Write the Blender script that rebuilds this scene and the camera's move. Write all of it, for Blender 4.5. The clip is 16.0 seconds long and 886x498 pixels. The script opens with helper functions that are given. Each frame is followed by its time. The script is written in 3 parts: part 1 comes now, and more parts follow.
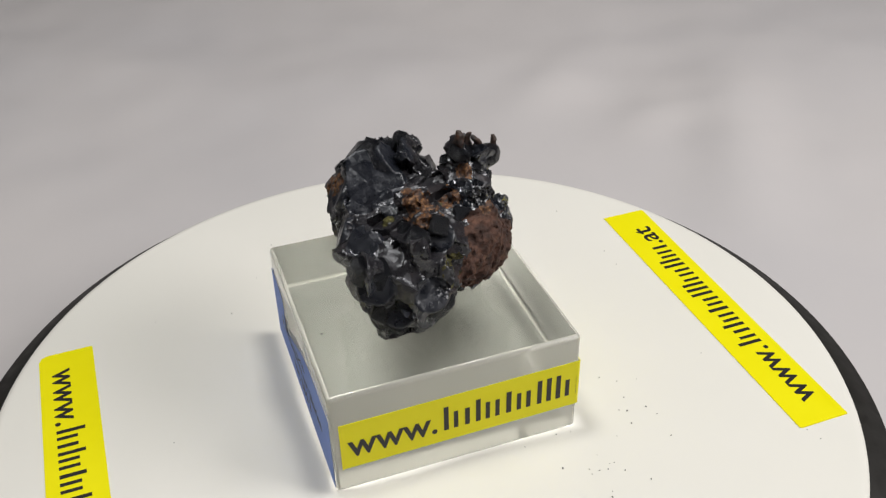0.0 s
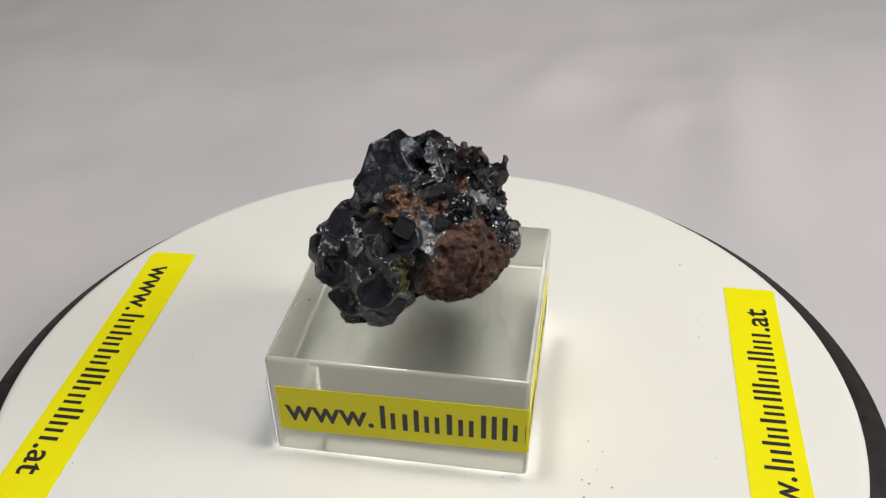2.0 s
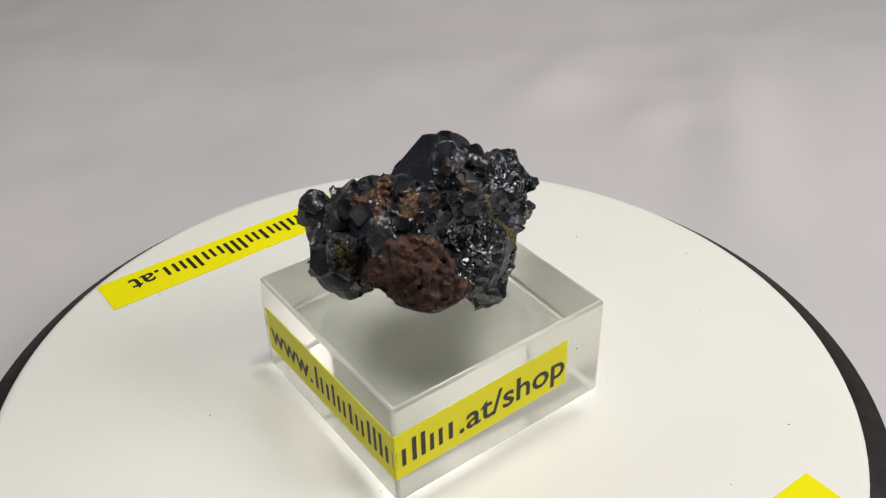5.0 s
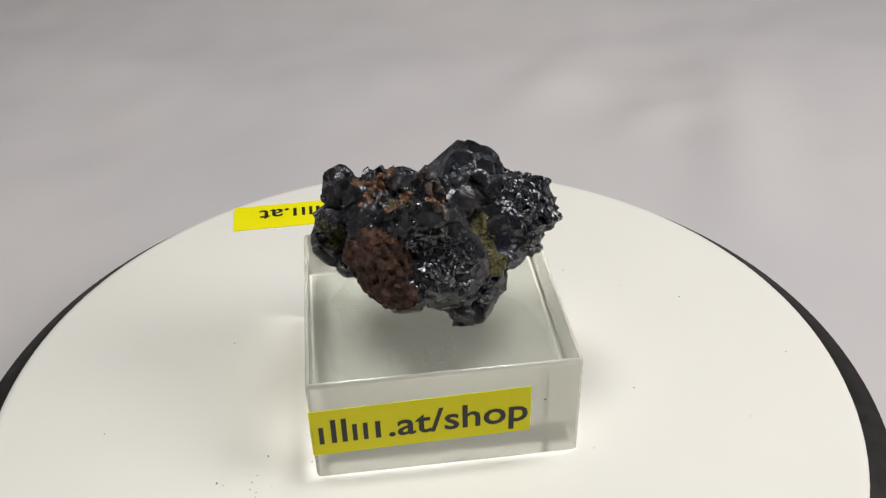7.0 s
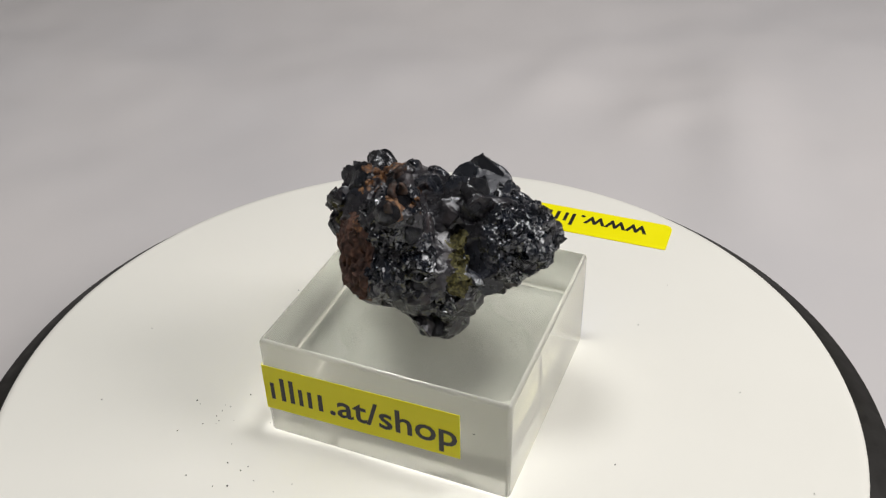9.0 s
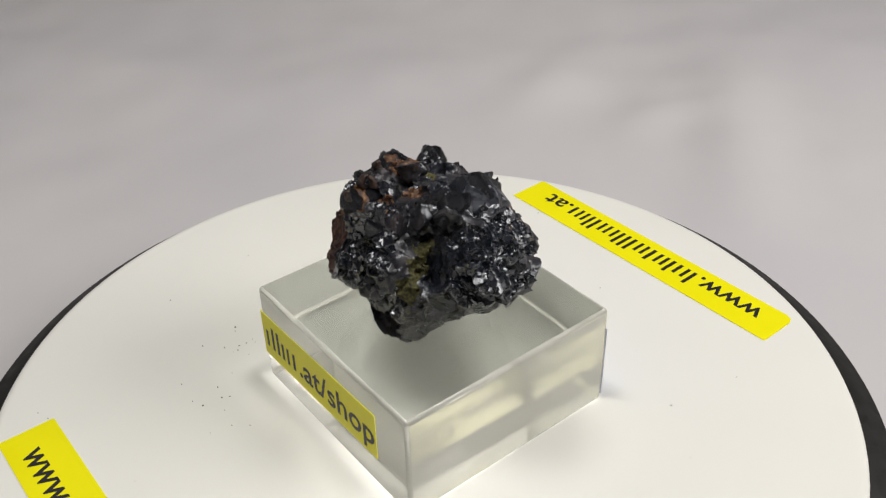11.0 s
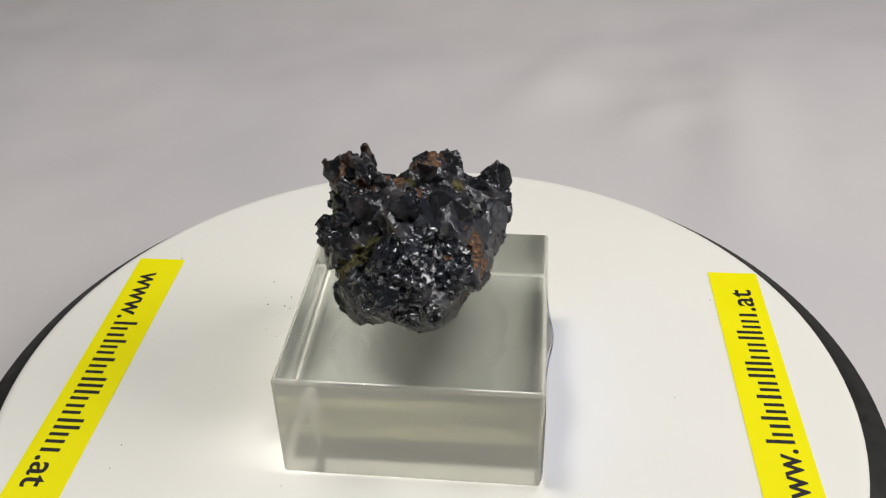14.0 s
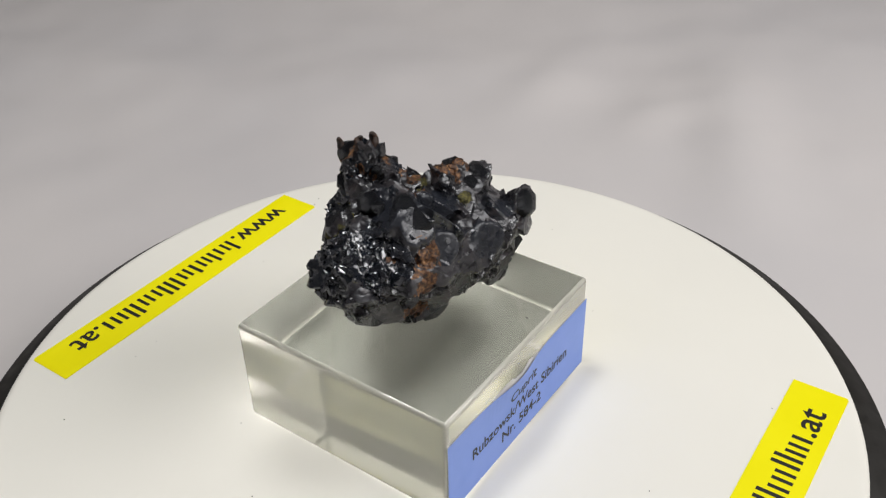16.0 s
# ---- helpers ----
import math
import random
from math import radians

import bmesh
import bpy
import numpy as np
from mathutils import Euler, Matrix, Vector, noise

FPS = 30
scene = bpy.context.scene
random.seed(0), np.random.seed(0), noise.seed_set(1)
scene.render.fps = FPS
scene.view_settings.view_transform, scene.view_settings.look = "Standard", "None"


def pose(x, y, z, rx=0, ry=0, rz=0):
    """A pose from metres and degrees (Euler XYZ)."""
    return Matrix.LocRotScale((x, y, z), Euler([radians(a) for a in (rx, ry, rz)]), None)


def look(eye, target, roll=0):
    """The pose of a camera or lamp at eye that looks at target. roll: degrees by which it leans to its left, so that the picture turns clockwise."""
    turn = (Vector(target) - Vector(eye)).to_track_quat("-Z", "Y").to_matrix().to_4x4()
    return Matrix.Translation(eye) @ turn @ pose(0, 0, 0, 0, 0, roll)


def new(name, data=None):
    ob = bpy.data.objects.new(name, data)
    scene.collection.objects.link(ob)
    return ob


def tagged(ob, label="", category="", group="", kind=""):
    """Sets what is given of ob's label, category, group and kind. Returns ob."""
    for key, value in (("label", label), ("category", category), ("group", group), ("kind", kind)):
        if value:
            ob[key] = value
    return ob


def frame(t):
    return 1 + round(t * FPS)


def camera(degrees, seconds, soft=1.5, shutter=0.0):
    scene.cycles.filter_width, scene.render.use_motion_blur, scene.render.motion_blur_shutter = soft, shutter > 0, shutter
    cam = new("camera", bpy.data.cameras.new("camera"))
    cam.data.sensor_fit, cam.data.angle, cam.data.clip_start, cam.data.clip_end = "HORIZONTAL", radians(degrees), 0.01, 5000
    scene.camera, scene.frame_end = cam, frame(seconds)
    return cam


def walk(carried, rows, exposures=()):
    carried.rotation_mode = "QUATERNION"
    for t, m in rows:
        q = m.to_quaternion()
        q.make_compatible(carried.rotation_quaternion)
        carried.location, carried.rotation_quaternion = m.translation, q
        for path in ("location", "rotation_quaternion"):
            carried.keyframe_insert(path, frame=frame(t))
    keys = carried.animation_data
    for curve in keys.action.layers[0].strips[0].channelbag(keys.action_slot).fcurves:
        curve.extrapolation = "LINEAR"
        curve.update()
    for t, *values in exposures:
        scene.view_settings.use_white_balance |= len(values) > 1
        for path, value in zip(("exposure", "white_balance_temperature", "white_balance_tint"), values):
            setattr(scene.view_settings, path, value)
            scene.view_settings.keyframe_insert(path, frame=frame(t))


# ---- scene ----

# Lengths of the small things are written in millimetres and turned into metres by MM.
MM = 0.001
SPIN = 14.668          # degrees a second by which the platter turns, clockwise from above
SECONDS = 16.0

# ---- camera: it stands still before the turntable ----
cam = camera(49.52, SECONDS, soft=1.25)
EYE = pose(0.0, -0.1708, 0.1577, 90 - 34.91, 0, -1.755) @ pose(0, 0, 0, 0, 0, -1.384)
walk(cam, [(0, EYE), (SECONDS, EYE)])

# ---- light: two lamps over the table in a closed room ----
world = bpy.data.worlds.new("room_world")
scene.world = world
world.use_nodes = True
world.node_tree.nodes["Background"].inputs[0].default_value = (0.9, 0.95, 1.0, 1)
world.node_tree.nodes["Background"].inputs[1].default_value = 0.05


def area_lamp(name, eye, target, size, watts, colour):
    data = bpy.data.lights.new(name, "AREA")
    data.shape, data.size, data.energy, data.color = "DISK", size, watts, colour
    ob = new(name, data)
    ob.matrix_world = look(eye, target)
    return ob


area_lamp("lamp_left_side", (-0.17, 0.03, 0.72), (0, 0, 0), 0.19, 1.95, (1.0, 0.99, 0.965))
area_lamp("lamp_right_side", (0.18, 0.02, 0.68), (0.03, 0, 0), 0.19, 1.75, (1.0, 0.98, 0.95))
area_lamp("lamp_room", (0.72, -0.16, 0.52), (0.06, 0.05, 0), 0.45, 4.2, (1.0, 0.96, 0.925))
scene.view_settings.exposure = 0.0


# ---- materials ----
def material(name, colour, rough=0.5, metal=0.0, ior=1.5):
    m = bpy.data.materials.new(name)
    m.use_nodes = True
    b = m.node_tree.nodes["Principled BSDF"]
    b.inputs["Base Color"].default_value = (*colour, 1)
    b.inputs["Roughness"].default_value, b.inputs["Metallic"].default_value, b.inputs["IOR"].default_value = rough, metal, ior
    return m


def node(m, kind, **values):
    n = m.node_tree.nodes.new(kind)
    for key, value in values.items():
        n.inputs[key.replace("_", " ")].default_value = value
    return n


def link(m, a, b):
    m.node_tree.links.new(a, b)


def noise_of(m, scale, detail=4.0, rough=0.55):
    n = node(m, "ShaderNodeTexNoise", Scale=scale, Detail=detail, Roughness=rough)
    c = m.node_tree.nodes.new("ShaderNodeTexCoord")
    link(m, c.outputs["Object"], n.inputs["Vector"])
    return n


def ramp(m, fac, stops):
    r = m.node_tree.nodes.new("ShaderNodeValToRGB")
    e = r.color_ramp.elements
    while len(e) < len(stops):
        e.new(0.5)
    for k, (at, colour) in enumerate(stops):
        e[k].position, e[k].color = at, (*colour, 1)
    link(m, fac, r.inputs["Fac"])
    return r


def mottled(m, scale, stops, detail=4.0):
    n = noise_of(m, scale, detail)
    r = ramp(m, n.outputs["Fac"], stops)
    link(m, r.outputs["Color"], m.node_tree.nodes["Principled BSDF"].inputs["Base Color"])
    return r


def rough_by(m, scale, low, high, detail=3.0):
    n = noise_of(m, scale, detail)
    r = node(m, "ShaderNodeMapRange", From_Min=0.3, From_Max=0.7, To_Min=low, To_Max=high)
    link(m, n.outputs["Fac"], r.inputs["Value"])
    link(m, r.outputs["Result"], m.node_tree.nodes["Principled BSDF"].inputs["Roughness"])


def bumped(m, scale, strength, distance, detail=5.0):
    n = noise_of(m, scale, detail)
    b = node(m, "ShaderNodeBump", Strength=strength, Distance=distance)
    link(m, n.outputs["Fac"], b.inputs["Height"])
    link(m, b.outputs["Normal"], m.node_tree.nodes["Principled BSDF"].inputs["Normal"])


def facet_bump(m, layers):
    """Small flat faces, each with a lean of its own: layers of (cells a metre, lean), over fine pits."""
    coord = m.node_tree.nodes.new("ShaderNodeTexCoord").outputs["Object"]
    height = None
    for cells, lean in layers:
        v = node(m, "ShaderNodeTexVoronoi", Scale=cells, Randomness=1.0)
        link(m, coord, v.inputs["Vector"])
        ops = []
        for op, a, b in (("SUBTRACT", coord, v.outputs["Position"]), ("SUBTRACT", v.outputs["Color"], None), ("DOT_PRODUCT", None, None)):
            n = m.node_tree.nodes.new("ShaderNodeVectorMath")
            n.operation = op
            ops.append(n)
            if a:
                link(m, a, n.inputs[0])
            if b:
                link(m, b, n.inputs[1])
        ops[1].inputs[1].default_value = (0.5, 0.5, 0.5)
        link(m, ops[0].outputs["Vector"], ops[2].inputs[0])
        link(m, ops[1].outputs["Vector"], ops[2].inputs[1])
        k = m.node_tree.nodes.new("ShaderNodeMath")
        k.operation = "MULTIPLY_ADD"
        link(m, ops[2].outputs["Value"], k.inputs[0])
        k.inputs[1].default_value = lean
        k.inputs[2].default_value = 0.0
        if height:
            link(m, height, k.inputs[2])
        height = k.outputs["Value"]
    pits = noise_of(m, 2600, 5.0)
    k = m.node_tree.nodes.new("ShaderNodeMath")
    k.operation = "MULTIPLY_ADD"
    link(m, pits.outputs["Fac"], k.inputs[0])
    k.inputs[1].default_value = 0.00005
    link(m, height, k.inputs[2])
    b = node(m, "ShaderNodeBump", Strength=1.0, Distance=1.0)
    link(m, k.outputs["Value"], b.inputs["Height"])
    link(m, b.outputs["Normal"], m.node_tree.nodes["Principled BSDF"].inputs["Normal"])


CUPRITE = material("dark_crystal", (0.010, 0.011, 0.015), 0.3, 0.0, 1.7)
mottled(CUPRITE, 230, [(0.35, (0.010, 0.010, 0.012)), (0.55, (0.022, 0.021, 0.025)), (0.74, (0.055, 0.043, 0.044))])
rough_by(CUPRITE, 240, 0.13, 0.48, 7.0)
facet_bump(CUPRITE, ((330, 0.30), (1000, 0.24)))
FACET = material("crystal_facet", (0.008, 0.010, 0.015), 0.2, 0.0, 1.9)
mottled(FACET, 300, [(0.35, (0.004, 0.006, 0.010)), (0.65, (0.012, 0.014, 0.020))])
rough_by(FACET, 500, 0.04, 0.20)
facet_bump(FACET, ((480, 0.65), (1100, 0.36)))
SMOOTH = material("smooth_crystal_face", (0.008, 0.010, 0.014), 0.25, 0.0, 1.6)
mottled(SMOOTH, 160, [(0.35, (0.008, 0.010, 0.015)), (0.7, (0.022, 0.024, 0.032))], 6)
rough_by(SMOOTH, 420, 0.16, 0.48, 6.0)
facet_bump(SMOOTH, ((230, 0.26), (1100, 0.20)))
for one in (CUPRITE, FACET, SMOOTH):
    one.node_tree.nodes["Principled BSDF"].inputs["Specular Tint"].default_value = (0.93, 0.95, 1.0, 1)
BROWN = material("brown_crust", (0.1, 0.045, 0.03), 0.8)
mottled(BROWN, 500, [(0.3, (0.020, 0.010, 0.008)), (0.5, (0.062, 0.028, 0.019)), (0.7, (0.13, 0.060, 0.038))], 6)
facet_bump(BROWN, ((650, 0.7), (1700, 0.5)))
RUST = material("rust_crust", (0.28, 0.1, 0.03), 0.6)
mottled(RUST, 1300, [(0.38, (0.018, 0.010, 0.008)), (0.52, (0.10, 0.042, 0.018)), (0.70, (0.33, 0.17, 0.065))], 8)
bumped(RUST, 1500, 0.6, 0.0004)
STALK = material("dark_brown_stalk", (0.05, 0.028, 0.02), 0.5)
mottled(STALK, 900, [(0.35, (0.016, 0.013, 0.013)), (0.6, (0.05, 0.026, 0.018)), (0.75, (0.12, 0.055, 0.03))], 6)
bumped(STALK, 1500, 0.7, 0.0004)
MOSS = material("green_crust", (0.07, 0.065, 0.015), 0.8)
mottled(MOSS, 1700, [(0.3, (0.016, 0.015, 0.007)), (0.5, (0.058, 0.052, 0.013)), (0.72, (0.16, 0.145, 0.04))], 6)
bumped(MOSS, 2000, 0.8, 0.0005)

PLATTER = material("white_plastic", (0.8, 0.785, 0.75), 0.38)
mottled(PLATTER, 9, [(0.3, (0.775, 0.765, 0.715)), (0.7, (0.815, 0.805, 0.755))])
rough_by(PLATTER, 60, 0.32, 0.45)
BLACK = material("black_plastic", (0.012, 0.011, 0.010), 0.45)
rough_by(BLACK, 200, 0.38, 0.55)
YELLOW = material("yellow_tape", (0.85, 0.78, 0.0), 0.4, 0.0, 1.35)
mottled(YELLOW, 50, [(0.3, (0.83, 0.76, 0.0)), (0.7, (0.88, 0.81, 0.005))])
BLUE = material("blue_paper", (0.2, 0.3, 0.75), 0.7)
mottled(BLUE, 120, [(0.3, (0.23, 0.35, 0.82)), (0.7, (0.27, 0.39, 0.87))])
ADHESIVE = material("tape_back", (0.72, 0.70, 0.48), 0.7)
mottled(ADHESIVE, 160, [(0.3, (0.80, 0.78, 0.50)), (0.7, (0.86, 0.84, 0.58))])
PAPER_BACK = material("paper_back", (0.7, 0.7, 0.72), 0.8)
mottled(PAPER_BACK, 160, [(0.3, (0.66, 0.66, 0.69)), (0.7, (0.74, 0.74, 0.76))])
GHOST = material("print_seen_through", (0.20, 0.20, 0.13), 0.7)
INK = material("black_ink", (0.012, 0.011, 0.012), 0.5)


def acrylic(name, colour, clear, low, high):
    m = material(name, colour, low, 0.0, 1.49)
    m.node_tree.nodes["Principled BSDF"].inputs["Transmission Weight"].default_value = clear
    rough_by(m, 90, low, high)
    return m


# polished faces: grey tint stands in for the shade inside the clear block
SHADED_ACRYLIC = acrylic("polished_acrylic_inner_shade", (0.48, 0.49, 0.465), 0.95, 0.03, 0.08)
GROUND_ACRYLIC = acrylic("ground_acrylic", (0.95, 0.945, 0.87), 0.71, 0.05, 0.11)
CRUMB = material("crumb", (0.03, 0.025, 0.024), 0.6)
SHEET = material("white_sheet", (0.46, 0.44, 0.45), 0.8)
mottled(SHEET, 5, [(0.3, (0.522, 0.507, 0.522)), (0.7, (0.595, 0.568, 0.568))], 5)
WALL = material("wall_paint", (0.75, 0.74, 0.72), 0.9)
mottled(WALL, 2, [(0.3, (0.73, 0.72, 0.70)), (0.7, (0.77, 0.76, 0.74))])


# ---- building helpers ----
def part(name, bm, mat, parent=None, label=""):
    me = bpy.data.meshes.new(name)
    bm.to_mesh(me)
    bm.free()
    for one in (mat if isinstance(mat, (list, tuple)) else [mat]):
        me.materials.append(one)
    ob = new(name, me)
    ob.parent = parent
    return tagged(ob, label)


def thing(name, label, category, kind="", group=""):
    return tagged(new(name), label, category, group, kind)


def smooth_all(bm):
    for f in bm.faces:
        f.smooth = True


def turned(bm, profile, steps=160):
    """A body of revolution about z from (radius, z) in metres, from the axis outwards."""
    rings = []
    for r, z in profile:
        if r == 0:
            rings.append([bm.verts.new((0, 0, z))])
        else:
            rings.append([bm.verts.new((r * math.cos(2 * math.pi * k / steps), r * math.sin(2 * math.pi * k / steps), z)) for k in range(steps)])
    for a, b in zip(rings, rings[1:]):
        for k in range(steps):
            j = (k + 1) % steps
            loop = [a[k % len(a)], b[k % len(b)], b[j % len(b)], a[j % len(a)]]
            loop = list(dict.fromkeys(loop))
            if len(loop) > 2:
                bm.faces.new(loop)
    bmesh.ops.recalc_face_normals(bm, faces=bm.faces)


def slab(bm, corners, thick, mat=0):
    """A thin plate over the corner points (counter-clockwise seen from its face), thick along its normal."""
    pts = [Vector(c) for c in corners]
    n = (pts[1] - pts[0]).cross(pts[2] - pts[1]).normalized()
    low = [bm.verts.new(p) for p in pts]
    top = [bm.verts.new(p + n * thick) for p in pts]
    faces = [bm.faces.new(top), bm.faces.new(low[::-1])]
    for k in range(len(pts)):
        j = (k + 1) % len(pts)
        faces.append(bm.faces.new((low[k], low[j], top[j], top[k])))
    for f in faces:
        f.material_index = mat


# ---- lettering: flat letters in a plane (u along the line, v up), as lists of polygons ----
def letters(text, height, length):
    """A line of type of that letter height (of a tall letter) and length, starting at u = 0 on its base line."""
    curve = bpy.data.curves.new("type", "FONT")
    curve.body, curve.size, curve.resolution_u, curve.offset = text, 1.0, 3, 0.014
    ob = new("type", curve)
    me = bpy.data.meshes.new_from_object(ob.evaluated_get(bpy.context.evaluated_depsgraph_get()))
    bpy.data.objects.remove(ob)
    pts = [(v.co.x, v.co.y) for v in me.vertices]
    faces = [tuple(p.vertices) for p in me.polygons]
    x0, x1 = min(p[0] for p in pts), max(p[0] for p in pts)
    k = height / 0.73
    pts = [((x - x0) * length / (x1 - x0), y * k) for x, y in pts]
    bpy.data.meshes.remove(me)
    return pts, faces, length


def put_letters(bm, made, place, mat=0):
    pts, faces, _ = made
    vs = [bm.verts.new(place(u, v)) for u, v in pts]
    for f in faces:
        try:
            bm.faces.new([vs[i] for i in f]).material_index = mat
        except ValueError:
            pass


# plain bars that stand for the dealer's name: width, height and step to the next, in letter heights
TALL, LOW, PAIR, GAP = (0.13, 1.0, 0.27), (0.13, 0.72, 0.30), (0.12, 0.72, 0.27), (0.12, 0.72, 0.31)
NAME_BARS = [TALL, GAP, LOW, (0.13, 0.95, 0.27), PAIR, GAP, (0.14, 0.9, 0.30), PAIR, GAP, TALL, TALL, TALL, GAP, PAIR, GAP, TALL, TALL, PAIR, GAP, LOW]


def name_bars(bars, height, length):
    """Plain upright bars; each takes its width and, with the space after it, its step along the line."""
    k = length / (sum(b[2] for b in bars) - 0.14)
    pts, faces, u = [], [], 0.0
    for w, h, step in bars:
        n = len(pts)
        pts += [(u, 0), (u + w * k, 0), (u + w * k, h * height), (u, h * height)]
        faces.append((n, n + 1, n + 2, n + 3))
        u += step * k
    return pts, faces, length


def shifted(made, du):
    pts, faces, length = made
    return [(u + du, v) for u, v in pts], faces, length


# ---- the room: sheet on the table, walls, ceiling ----
TABLE = -0.034


# soft folds of the sheet: place, heading (degrees), half length, half width and height, in metres
FOLDS = [(0.132, 0.172, 78, 0.065, 0.019, 0.0075), (0.063, 0.229, 62, 0.045, 0.015, 0.0042), (0.100, 0.195, 60, 0.030, 0.012, 0.0026), (0.118, 0.200, 15, 0.018, 0.008, 0.0016),
         (-0.02, 0.24, 10, 0.09, 0.03, 0.003), (-0.15, 0.27, -20, 0.10, 0.03, 0.004), (0.092, 0.165, 110, 0.016, 0.010, 0.0016), (0.17, 0.15, 40, 0.012, 0.008, 0.0010), (0.20, 0.25, 100, 0.08, 0.04, 0.006)]


def ground_sheet():
    bm = bmesh.new()
    nx, ny = 280, 300
    x0, x1, y0, y1 = -1.1, 1.1, -0.9, 1.5
    rows = []
    for j in range(ny + 1):
        y = y0 + (y1 - y0) * j / ny
        row = []
        for i in range(nx + 1):
            x = x0 + (x1 - x0) * i / nx
            away = min(1.0, max(0.0, (math.hypot(x, y) - 0.13) / 0.1))
            z0 = TABLE
            for fx, fy, along, length, width, height in FOLDS:
                c, s = math.cos(radians(along)), math.sin(radians(along))
                a, b = (x - fx) * c + (y - fy) * s, (y - fy) * c - (x - fx) * s
                z0 += height * math.exp(-(a / length) ** 2 - (b / width) ** 2)
            z = z0 + away * (0.004 * noise.noise((x * 5, y * 5, 3.1)) + 0.0018 * noise.noise((x * 17 + y * 4, y * 13, 8.2)) + 0.0014 * noise.noise((x * 38, y * 38, 2.2)))
            # the sheet rises gently behind the table
            z += 0.35 * max(0.0, (y - 0.75) / 0.75) ** 2
            row.append(bm.verts.new((x, y, z)))
        rows.append(row)
    for j in range(ny):
        for i in range(nx):
            bm.faces.new((rows[j][i], rows[j][i + 1], rows[j + 1][i + 1], rows[j + 1][i]))
    smooth_all(bm)
    tagged(part("ground", bm, SHEET), "white cloth sheet spread over the table, softly creased", "sheet", kind="structure")


def box(bm, lo, hi, mat=0):
    (a, b, c), (d, e, f) = lo, hi
    v = [bm.verts.new(p) for p in ((a, b, c), (d, b, c), (d, e, c), (a, e, c), (a, b, f), (d, b, f), (d, e, f), (a, e, f))]
    for q in ((3, 2, 1, 0), (4, 5, 6, 7), (0, 1, 5, 4), (1, 2, 6, 5), (2, 3, 7, 6), (3, 0, 4, 7)):
        bm.faces.new([v[i] for i in q]).material_index = mat


def room():
    low, high = TABLE - 0.012, 2.1
    for name, a, b in (("wall_north", (-2, 2.0, low), (2, 2.1, high)), ("wall_south", (-2, -2.1, low), (2, -2.0, high)),
                       ("wall_east", (2, -2.1, low), (2.1, 2.1, high)), ("wall_west", (-2.1, -2.1, low), (-2, 2.1, high)),
                       ("ceiling", (-2.1, -2.1, high), (2.1, 2.1, high + 0.1)), ("floor", (-2.1, -2.1, low - 0.1), (2.1, 2.1, low))):
        bm = bmesh.new()
        box(bm, a, b)
        tagged(part(name, bm, WALL), "plain pale painted " + name.split("_")[0] + " closing the room", name.split("_")[0], kind="structure")


# ---- the turntable ----
def sticker_frame(corner, along, up):
    """Places (u, v, w) in millimetres on a sticker: u along the writing, v up the letters, w off the face."""
    a, b = Vector(along).normalized(), Vector(up).normalized()
    n = a.cross(b)
    return lambda u, v, w=0.0: (Vector(corner) + a * u + b * v + n * w) * MM


def disc_sticker(parent, start, end, curl):
    """A strip of tape on the platter from start to end (mm), one corner rounded by curl."""
    s, e = Vector((*start, 0.05)), Vector((*end, 0.05))
    along = e - s
    length, width = along.length, 12.9
    up = Vector((0, 0, 1)).cross(along).normalized()
    at = sticker_frame(s, along, up)
    bm = bmesh.new()
    c = curl
    slab(bm, [at(c, 0), at(length - 0.6, 0), at(length, 0.5), at(length, width), at(0.3, width), at(0, width - 0.5), at(0, c), at(c * 0.3, c * 0.3)], 0.12 * MM)
    over = lambda u, v: at(u, v, 0.16)
    h, base = 6.3, 3.0
    for run, u in ((letters("www.", h, 20.2), 6.6), (name_bars(NAME_BARS, h, 45.8), 28.4), (letters(".at", h, 9.0), 75.2)):
        put_letters(bm, shifted(run, u), lambda a, v: over(a, v + base), 1)
    return part("sticker", bm, [YELLOW, INK], parent, "yellow tape sticker with black lettering")


def turntable():
    top = thing("turntable", "white round turntable with a black rim standing on the sheet", "turntable")
    top.location = (0, 0, TABLE)
    bm = bmesh.new()
    turned(bm, [(0, 0.002), (0.1065, 0.002), (0.1085, 0.004), (0.1085, 0.0262), (0.1078, 0.0278), (0.1060, 0.0286), (0.1010, 0.0312), (0.0985, 0.0314), (0, 0.0314)])
    smooth_all(bm)
    base = part("base", bm, BLACK, top, "black plastic base and rim")
    base.data.set_sharp_from_angle(angle=radians(40))
    bm = bmesh.new()
    turned(bm, [(0, 0.0316), (0.0992, 0.0316), (0.0999, 0.0321), (0.1002, 0.0328), (0.0998, 0.0335), (0.0990, 0.0339), (0.0978, 0.034), (0.05, 0.034), (0, 0.034)])
    smooth_all(bm)
    platter = part("platter", bm, PLATTER, top, "glossy white plastic platter")
    platter.data.set_sharp_from_angle(angle=radians(50))
    for s, e, c in (((-95.9, 14.6), (-67.1, -72.6), 2.2), ((96.0, -17.1), (67.8, 71.2), 0.4)):
        st = disc_sticker(platter, s, e, c)
        st.location = (0, 0, -TABLE)
    return top, platter


# ---- the acrylic block ----
BLOCK_AT, BLOCK_TURN, BLOCK_X, BLOCK_Y, BLOCK_H = (-1.3, 2.1), 17.2, 55.3, 56.8, 26.5


def rounded_box(bm, x, y, z, r):
    box(bm, (-x / 2, -y / 2, 0), (x / 2, y / 2, z))
    bmesh.ops.bevel(bm, geom=list(bm.edges), offset=r, segments=2, profile=0.5, affect="EDGES")


